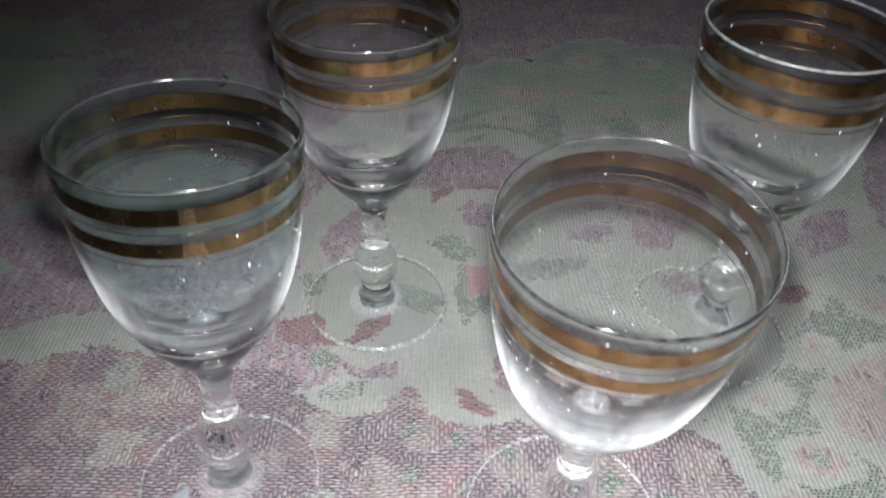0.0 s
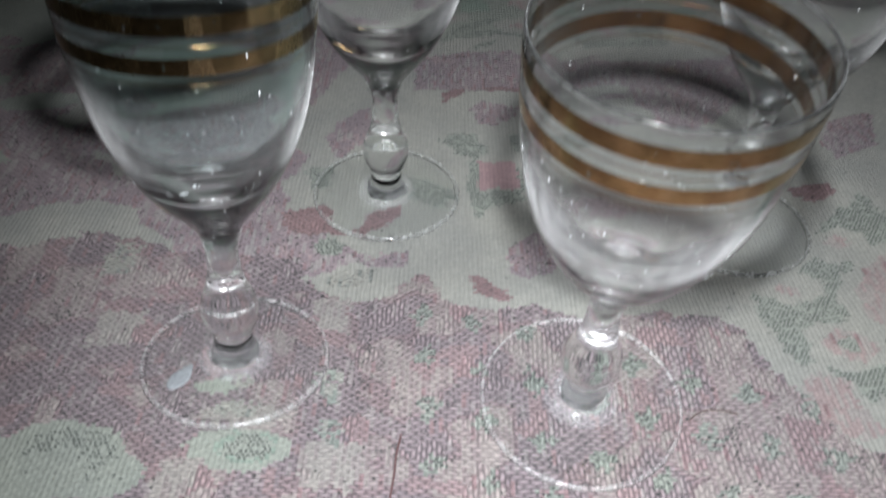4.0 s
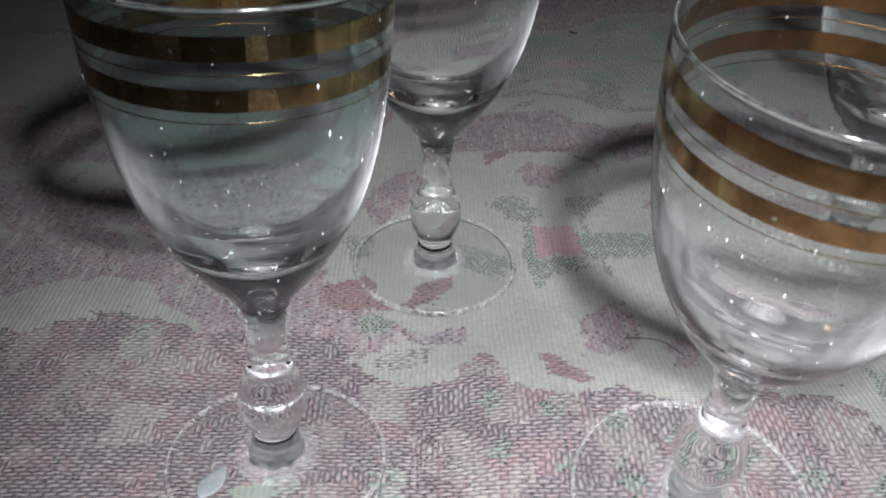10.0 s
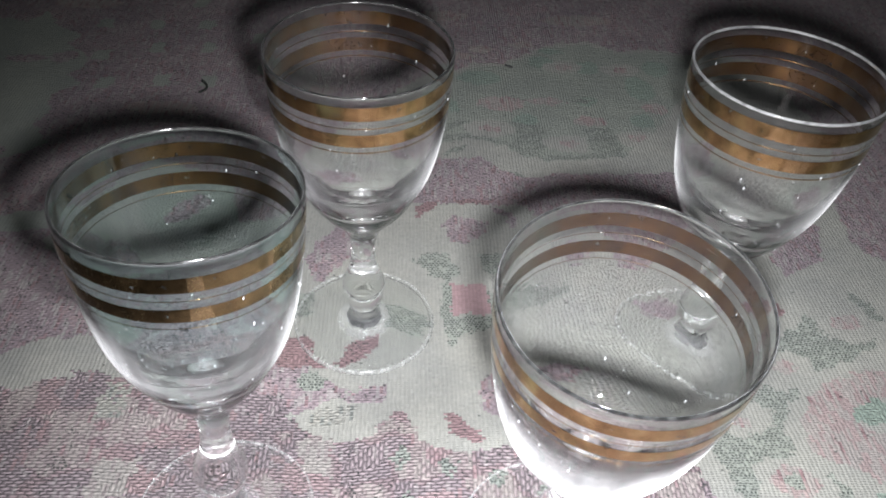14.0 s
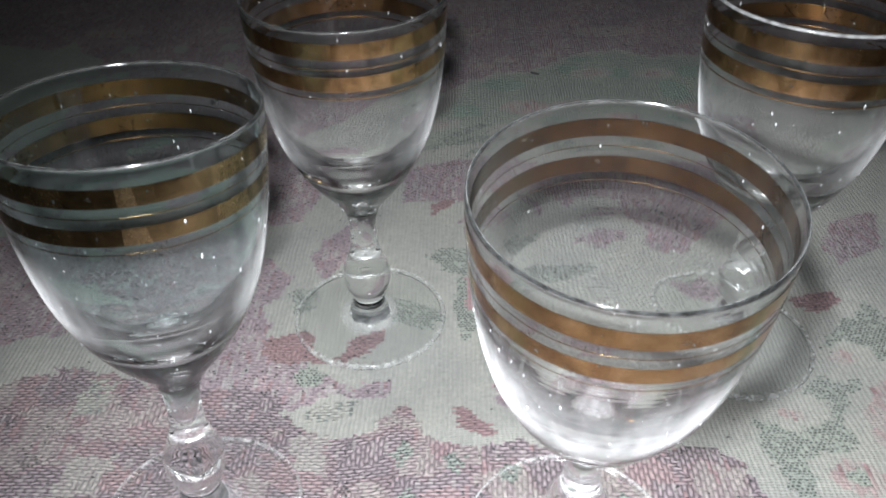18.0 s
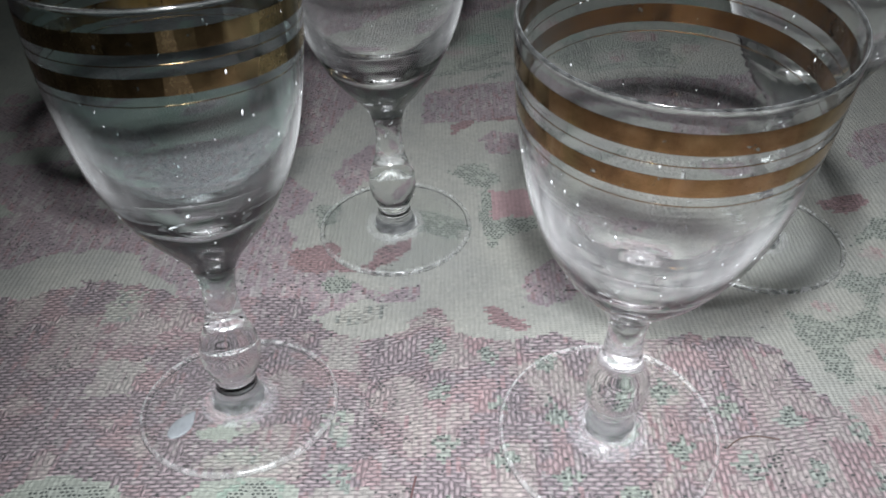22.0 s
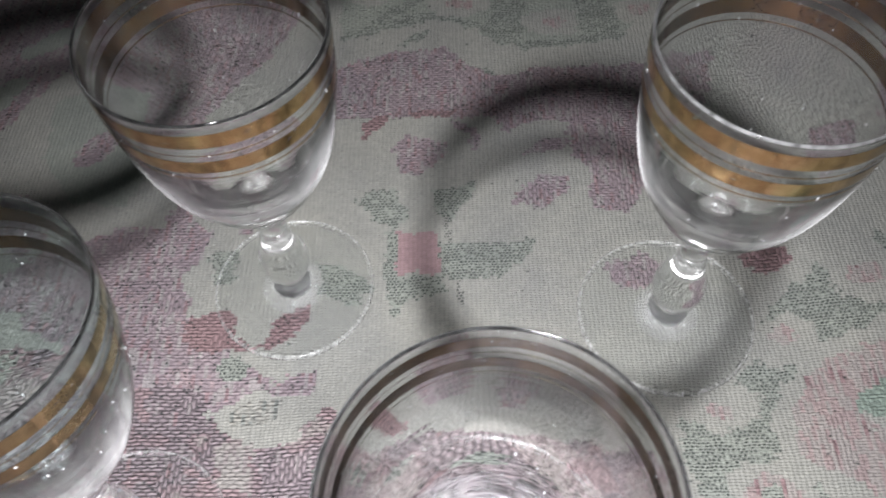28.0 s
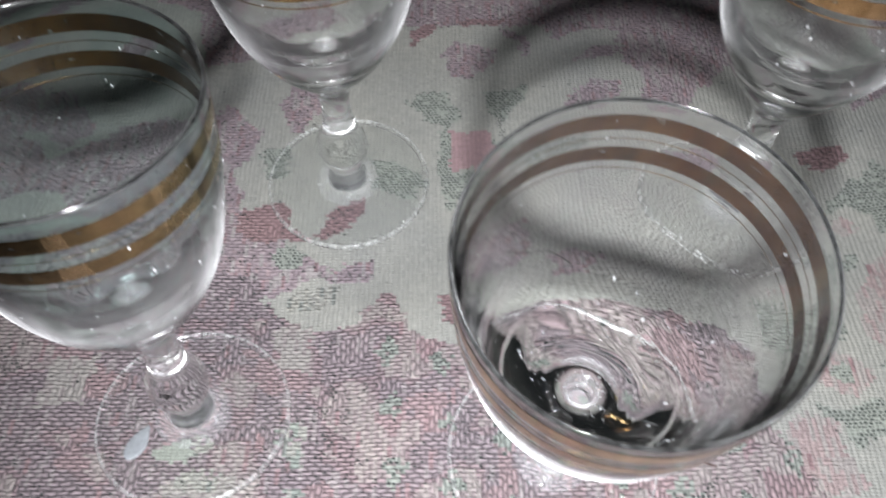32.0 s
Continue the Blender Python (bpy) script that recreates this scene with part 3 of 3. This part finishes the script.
def figures(d):
    """Leaves, petals and stippled sprigs of the brocade."""
    s, o = d.shape, d.spot
    # the far and side grounds
    s("mauve", (-700, 1000), (900, 1000), (900, 560), (330, 470), (262, 374), (239, 317), (224, 330), (228, 362), (250, 420), (230, 520), (185, 536), (161, 542), (141, 539), (123, 552), (108, 550), (93, 545), (77, 531),
      (62, 519), (40, 516), (24, 505), (-10, 470), (-40, 400), (-50, 375), (-60, 345), (-85, 340), (-92, 375), (-120, 388), (-140, 400), (-180, 330), (-150, 300), (-130, 280), (-140, 272), (-171, 256), (-240, 235), (-700, 300))
    for x, y, a, w in ((33, 527, 9, 5), (47, 537, 8, 5), (76, 545, 9, 5), (-60, 470, 16, 9), (-150, 455, 22, 8), (-80, 560, 18, 8), (-235, 600, 24, 9), (20, 590, 22, 8), (120, 585, 26, 8)):
        o("rose", x, y, a, w)
    # a broad sage leaf with a notched edge
    s("sage", (-340, 590), (-288, 574), (-267, 567), (-259, 587), (-245, 561), (-223, 549), (-232, 537), (-213, 520), (-209, 504), (-218, 493), (-204, 483), (-220, 468), (-215, 445), (-219, 436), (-205, 415), (-222, 400), (-340, 390))
    o("mauve", -250, 515, 13, 5), o("mauve", -227, 517, 9, 8), o("mauve", -232, 408, 8, 6)
    # pale squares scattered over the mauve ground
    for x, y in ((-203, 520), (-136, 534), (-154, 603), (-157, 488), (-178, 567), (-191, 483), (-170, 531), (-128, 488), (-213, 567), (-143, 567), (-105, 548), (-95, 506)):
        s("sage", (x - 5, y - 7), (x + 5, y - 7), (x + 5, y + 7), (x - 5, y + 7))
    for x, y, a, w, t in ((-150, 420, 18, 6, 0.5), (-170, 380, 20, 7, 0.9), (-190, 345, 22, 8, 0.2), (-205, 300, 20, 6, -0.4), (-230, 360, 18, 9, 0.5)):
        o("sage", x, y, a, w, t)
    s("mauve", (-190, 300), (-160, 330), (-135, 322), (-120, 300), (-130, 290), (-150, 305), (-170, 290))
    s("sage", (-140, 380), (-120, 388), (-92, 374), (-84, 340), (-96, 318), (-120, 322), (-135, 345))
    o("mauve", -112, 352, 14, 7, 0.8)
    # the green bouquet beyond: pale rosettes in green and stippled leaves
    s("mint", (-12, 440), (10, 465), (24, 500), (40, 512), (62, 515), (77, 527), (93, 541), (108, 546), (123, 548), (141, 535), (161, 538), (185, 532), (185, 500), (168, 470), (150, 440), (125, 412), (98, 404), (78, 404), (60, 415), (31, 429), (-9, 415))
    for x, y, a, w in ((44, 498, 14, 9), (88, 521, 9, 9), (95, 537, 8, 5), (117, 514, 9, 9), (147, 487, 9, 15), (141, 447, 8, 8), (163, 513, 9, 10), (70, 447, 8, 7), (20, 462, 9, 8), (110, 470, 7, 5)):
        o("green", x, y, a, w)
    s("dots", (60, 446), (78, 440), (77, 412), (68, 406), (56, 415), (63, 426))
    s("dots", (100, 437), (118, 438), (124, 413), (101, 407), (107, 420))
    s("dots", (-10, 413), (10, 420), (31, 426), (46, 423), (60, 413), (60, 417), (46, 428), (30, 432), (8, 425), (-11, 417))
    s("dots", (8, 424), (30, 440), (33, 445), (28, 446), (4, 428))
    s("dots", (66, 408), (78, 403), (98, 404), (126, 410), (126, 414), (98, 408), (78, 408))
    o("dots", 107, 471, 7, 2), o("dots", 60, 388, 3, 5), o("dots", 26, 414, 9, 2, 0.7)
    for x, y, a, w in ((101, 515, 14, 8), (139, 512, 12, 8), (47, 437, 15, 9), (91, 421, 14, 10), (134, 428, 13, 9), (4, 446, 13, 8)):
        o("cream", x, y, a, w), o("rose", x, y, a * 0.42, w * 0.42)
    o("rose", 56, 466, 15, 9), o("rose", 109, 446, 10, 6), o("rose", 84, 470, 12, 5), o("rose", 152, 462, 8, 6)
    # the mauve ribbon with its curls and drops
    s("mauve", (-12, 362), (-10, 396), (4, 401), (18, 405), (40, 407), (55, 391), (67, 386), (82, 391), (112, 391), (129, 391), (160, 395), (150, 350), (123, 321), (112, 307), (99, 310), (100, 327), (93, 343), (93, 358), (82, 359),
      (67, 353), (60, 361), (48, 363), (33, 363), (18, 362), (6, 365))
    s("mauve", (16, 344), (22, 352), (34, 351), (40, 346), (35, 334), (28, 331), (21, 333))
    s("red", (3, 349), (3, 360), (9, 365), (16, 366), (13, 360), (7, 355))
    s("red", (22, 366), (30, 368), (46, 367), (40, 363), (26, 363))
    s("mauve", (43, 361), (50, 358), (54, 350), (54, 342), (51, 343), (49, 352), (44, 356))
    s("mauve", (66, 313), (73, 324), (80, 329), (92, 327), (89, 320), (80, 312))
    s("mauve", (72, 339), (81, 347), (93, 349), (90, 341))
    # the rose square in its stippled leaves
    s("dots", (1, 316), (7, 324), (19, 322), (24, 311), (19, 302), (10, 309))
    s("dots", (33, 322), (54, 325), (51, 316), (44, 311), (40, 305), (35, 311))
    s("dots", (37, 295), (64, 294), (75, 297), (70, 284), (59, 279), (42, 277), (37, 282))
    s("dots", (15, 300), (20, 303), (20, 282), (37, 281), (39, 272), (24, 272), (18, 262), (15, 282))
    s("dots", (-13, 289), (-2, 286), (7, 282), (10, 275), (1, 268), (-10, 275))
    s("pink", (20, 302), (37, 301), (37, 282), (20, 283))
    stem = (abs(d.x - (37 + (322 - d.y) * 0.15)) < 1.0) & (d.y < 322) & (d.y > 266)
    d.stipple[stem] = 1.0
    # a chain of small flowers in stippled leaves towards the right
    s("rose", (172, 239), (187, 244), (202, 248), (216, 246), (208, 235), (186, 228), (181, 222), (184, 214), (198, 214), (194, 190), (179, 192), (173, 197), (163, 202), (158, 210), (160, 223))
    s("rose", (125, 177), (140, 178), (140, 167), (144, 152), (125, 152), (123, 173))
    s("green", (166, 182), (180, 188), (196, 178), (190, 158), (163, 162))
    s("green", (182, 225), (194, 232), (200, 226), (193, 219), (182, 219))
    s("dots", (163, 265), (183, 280), (187, 276), (184, 269), (190, 265), (196, 262), (208, 267), (207, 262), (190, 252), (175, 247), (176, 257), (169, 262), (156, 258))
    s("dots", (204, 290), (209, 296), (214, 288), (218, 276), (213, 278), (208, 286))
    s("dots", (141, 234), (151, 242), (153, 238), (164, 240), (165, 236), (157, 232), (154, 224), (150, 217), (143, 215), (149, 224), (150, 230))
    s("dots", (119, 219), (127, 217), (133, 214), (138, 215), (144, 217), (151, 218), (153, 207), (144, 204), (138, 205), (134, 201), (131, 193), (132, 182), (127, 181), (122, 191), (120, 206))
    s("dots", (132, 182), (136, 181), (142, 178), (149, 182), (157, 181), (161, 189), (160, 197), (165, 190), (167, 182), (161, 170), (153, 169), (144, 166), (141, 174), (135, 178))
    for x, y, rx, ry in ((146.5, 192, 8.5, 7.5), (199, 275.5, 6, 5), (164, 251.5, 4.5, 4), (135, 223, 5, 3)):
        o("cream", x, y, rx + 4.5, ry + 3.5)
        o("rose", x, y, rx, ry)
    o("dots", 146.5, 192, 3.5, 3)
    s("mauve", (190, 342), (213, 348), (204, 320), (181, 306), (178, 320))
    s("red", (154, 288), (172, 290), (173, 283), (159, 278))
    s("mauve", (99, 284), (119, 288), (125, 281), (112, 271), (104, 273))
    # the flower behind the leaning glass, and its curl
    s("mauve", (30, 240), (37, 250), (47, 252), (51, 237), (46, 225), (36, 220), (30, 228))
    s("red", (15, 226), (19, 225), (22, 217), (32, 210), (29, 207), (19, 212))
    s("mauve", (56, 226), (62, 231), (70, 228), (64, 216), (58, 214))
    # the mauve lobes round the back glass
    s("mauve", (-50, 314), (-46, 331), (-38, 340), (-29, 345), (-23, 327), (-34, 314), (-43, 301))
    s("mauve", (-110, 300), (-94, 308), (-78, 307), (-72, 321), (-56, 304), (-58, 291), (-67, 281), (-60, 273), (-60, 259), (-44, 251), (-37, 245), (-24, 238), (-8, 242), (-9, 235), (-17, 232), (-30, 234), (-44, 227),
      (-60, 232), (-98, 236), (-120, 258), (-128, 262), (-150, 262), (-140, 280))
    s("red", (-62, 262), (-50, 268), (-43, 266), (-40, 256), (-34, 250), (-46, 250), (-60, 254))
    s("red", (-35, 251), (-28, 256), (-26, 263), (-18, 268), (-12, 269), (-15, 262), (-20, 257), (-28, 252))
    o("dots", -41, 243, 6, 5)
    o("dots", -49, 288, 6, 8)
    s("cream", (-171, 250), (-160, 260), (-141, 267), (-120, 262), (-124, 256), (-145, 258), (-166, 239))
    # the figured ground near the front
    s("ground", (-900, 260), (-260, 232), (-161, 237), (-128, 247), (-98, 236), (-66, 238), (-52, 236), (-44, 220), (-34, 214), (-27, 213), (-14, 213), (-9, 222), (-3, 228), (1, 221), (6, 209), (17, 206), (23, 203), (37, 206),
      (55, 200), (75, 205), (92, 205), (104, 204), (108, 201), (113, 186), (118, 175), (127, 161), (132, 150), (150, 140), (300, 120), (900, 100), (900, -700), (-900, -700))
    for n in range(-1, 7):
        for k in range(-5, 2):
            x, y = 17 + 18 * n - 1.6 * k, 177 - 5.6 * n + 20.5 * k
            if 90 < y < 205 and y < 205 - 0.05 * x:
                m = (abs(d.px - x) / 4.6 + abs(d.py - y) / 5.2) < 1
                d.fill(m & (d.rng.random(m.shape) < 0.85), (0.355, 0.385, 0.35), 0.2)
                d.stipple[m] = 0.5
    s("pale", (-124, 222), (-113, 221), (-112, 240), (-123, 241))
    s("pale", (-40, 221), (-24, 222), (-20, 231), (-36, 229))
    o("mint", -111, 138, 23, 14), o("mint", -100, 134, 18, 9), o("dots", -107, 142, 14, 7), o("mint", -111, 137, 11, 5), o("dots", -98, 136, 2, 6)
    o("mint", -56, 144, 16, 8), o("green", -54, 145, 10, 5.5), o("dots", -54, 145, 8, 4.5)
    s("bars", (-118, 185), (-103, 186), (-101, 204), (-116, 203)), s("bars", (-40, 198), (-28, 197), (-30, 214), (-42, 214)), s("bars", (-38, 131), (-20, 130), (-19, 147), (-37, 147))
    s("bars", (-80, 126), (-68, 126), (-66, 140), (-78, 139)), o("bars", -58, 157, 14, 4)
    o("leaf", -32, 171, 4, 8), o("leaf", -30, 152, 4, 6), o("pale", -60, 160, 7, 4), o("pale", -62, 172, 5, 4)
    o("sage", -69, 169, 6, 4)


def tablecloth():
    xs = np.concatenate([np.linspace(-900, -345, 24)[:-1], np.arange(-343.9, 440, DX), np.linspace(445, 1000, 24)])
    ys = np.concatenate([np.linspace(-550, 38, 24)[:-1], np.arange(40, 760, DY), np.linspace(765, 1150, 20)])
    gx, gy = np.meshgrid(xs, ys, indexing="ij")
    z = cloth_height(gx / 1000, gy / 1000)
    nx, ny = gx.shape
    verts = np.stack([gx / 1000, gy / 1000, z], -1).reshape(-1, 3)
    idx = np.arange(nx * ny).reshape(nx, ny)
    quads = np.stack([idx[:-1, :-1], idx[1:, :-1], idx[1:, 1:], idx[:-1, 1:]], -1).reshape(-1, 4)
    cx, cy = np.meshgrid((xs[1:] + xs[:-1]) / 2, (ys[1:] + ys[:-1]) / 2, indexing="ij")
    d = Dye(cx, cy)
    rng = np.random.default_rng(11)
    # upright bars one stitch wide and four long, and a blotchy tone
    rough = rng.random((cx.shape[0], cx.shape[1] // 4 + 3))
    start = rng.integers(0, 4, cx.shape[0])
    jj = (np.arange(cx.shape[1])[None, :] + start[:, None]) // 4
    d.bars = np.take_along_axis(rough, jj, axis=1)
    t = np.sin(cx * 0.11 + 2 * np.sin(cy * 0.05)) * np.sin(cy * 0.13 + 1.7 * np.sin(cx * 0.043))
    d.tone = np.clip(0.38 + 0.25 * t + rng.normal(0, 0.16, cx.shape), 0, 1)
    d.patch = 0.65 * blotches(cx, cy, 17.0, 3) + 0.35 * blotches(cx, cy, 7.0, 4)
    d.patch2 = 0.6 * blotches(cx, cy, 12.0, 8) + 0.4 * blotches(cx, cy, 5.0, 9)
    figures(d)
    me = bpy.data.meshes.new("tablecloth")
    me.vertices.add(len(verts))
    me.vertices.foreach_set("co", verts.ravel())
    me.loops.add(quads.size)
    me.loops.foreach_set("vertex_index", quads.ravel())
    me.polygons.add(len(quads))
    me.polygons.foreach_set("loop_start", np.arange(0, quads.size, 4))
    me.polygons.foreach_set("use_smooth", np.ones(len(quads), bool))
    me.update()
    att = me.attributes.new("dye", "FLOAT_COLOR", "FACE")
    att.data.foreach_set("color", np.clip(d.col, 0, 1).reshape(-1, 4).astype(np.float32).ravel())
    att = me.attributes.new("stipple", "FLOAT", "FACE")
    att.data.foreach_set("value", d.stipple.astype(np.float32).ravel())
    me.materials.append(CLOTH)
    return tagged(new("tablecloth", me), "worn brocade tablecloth in dusty pink, cream and sage", "tablecloth")


tablecloth()

for n, (label, place, lean, foot) in enumerate(GLASSES):
    wine_glass(label, place, lean, foot, 70.0 * n, CHALKY if n == 3 else LIP, NARROW if n in (1, 2) else BROAD,
               SMOKY if n == 1 else GLASS, SMOKY_BOWL if n == 1 else BOWL, GILT_DARK if n == 1 else GILT)


# ---- a dried drop under one foot ----
def dried_drop(x, y, length, width, turn):
    """A flat teardrop of pale wax with a rounded edge and a thin tail."""
    bm = bmesh.new()
    rings = []
    for k, (grow, up) in enumerate(((1.0, 0.0), (0.97, 0.2), (0.86, 0.36), (0.6, 0.45), (0.3, 0.48))):
        ring_now = []
        for i in range(28):
            a = 2 * math.pi * i / 28
            narrow = width * (0.5 - 0.32 * max(0.0, math.cos(a)) ** 1.5) * (1 + 0.06 * math.sin(3 * a + 1))
            u, v = grow * length * 0.5 * math.cos(a), grow * narrow * math.sin(a)
            px, py = x + u * math.cos(turn) - v * math.sin(turn), y + u * math.sin(turn) + v * math.cos(turn)
            z = float(cloth_height(np.array(px / 1000), np.array(py / 1000)))
            ring_now.append(bm.verts.new((px / 1000, py / 1000, z + up / 1000)))
        rings.append(ring_now)
    for lo, hi in zip(rings, rings[1:]):
        for i in range(28):
            bm.faces.new((lo[i], lo[(i + 1) % 28], hi[(i + 1) % 28], hi[i]))
    bm.faces.new(rings[-1])
    bm.faces.new(rings[0][::-1])
    for f in bm.faces:
        f.smooth = True
    m, nt, b = material("pale_wax")
    co = nt.nodes.new("ShaderNodeTexCoord")
    n1 = node(nt, "ShaderNodeTexNoise", Scale=600.0, Detail=4.0)
    nt.links.new(co.outputs["Object"], n1.inputs["Vector"])
    nt.links.new(ramp(nt, n1.outputs[0], [(0.3, (0.36, 0.375, 0.40)), (0.7, (0.47, 0.49, 0.52))]), b.inputs["Base Color"])
    b.inputs["Roughness"].default_value = 0.5
    return tagged(part("dried_drop", bm, m), "pale grey dried teardrop stain on the brocade cloth", "stain")


dried_drop(-80.6, 172.2, 13.0, 6.4, radians(66))


# ---- loose threads lying on the cloth ----
def loose_thread(label, colour, pts, thick):
    cu = bpy.data.curves.new("loose_thread", "CURVE")
    cu.dimensions, cu.bevel_depth, cu.bevel_resolution, cu.resolution_u = "3D", thick, 2, 10
    sp = cu.splines.new("BEZIER")
    sp.bezier_points.add(len(pts) - 1)
    for p, (x, y) in zip(sp.bezier_points, pts):
        z = float(cloth_height(np.array(x / 1000), np.array(y / 1000))) + thick * 0.8
        p.co = (x / 1000, y / 1000, z)
        p.handle_left_type = p.handle_right_type = "AUTO"
    tmp = new("loose_thread", cu)
    me = bpy.data.meshes.new_from_object(tmp.evaluated_get(bpy.context.evaluated_depsgraph_get()))
    bpy.data.objects.remove(tmp)
    m, nt, b = material("thread")
    b.inputs["Base Color"].default_value = (*colour, 1)
    b.inputs["Roughness"].default_value = 0.9
    me.materials.clear()
    me.materials.append(m)
    return tagged(new("loose_thread", me), label, "thread", "loose threads on the tablecloth")


loose_thread("reddish brown loose thread lying on the brocade cloth", (0.16, 0.09, 0.09), [(-7.5, 151), (-8.6, 143), (-8.8, 137), (-9.6, 128), (-10.5, 118)], 0.00035)
loose_thread("short dark loose thread lying on the brocade cloth", (0.07, 0.06, 0.06), [(44, 231), (50, 231), (56, 229), (61, 221)], 0.00022)
loose_thread("short brown loose thread lying on the brocade cloth", (0.12, 0.08, 0.07), [(84, 160), (88, 163), (93, 164), (100, 162)], 0.00025)

loose_thread("short black lint fibre lying on the brocade cloth", (0.04, 0.045, 0.04), [(-132, 488), (-128, 482), (-128, 477), (-131, 473)], 0.0008)
loose_thread("small dark lint fibre lying on the brocade cloth", (0.06, 0.06, 0.06), [(62, 515), (64, 514), (67, 512)], 0.0007)
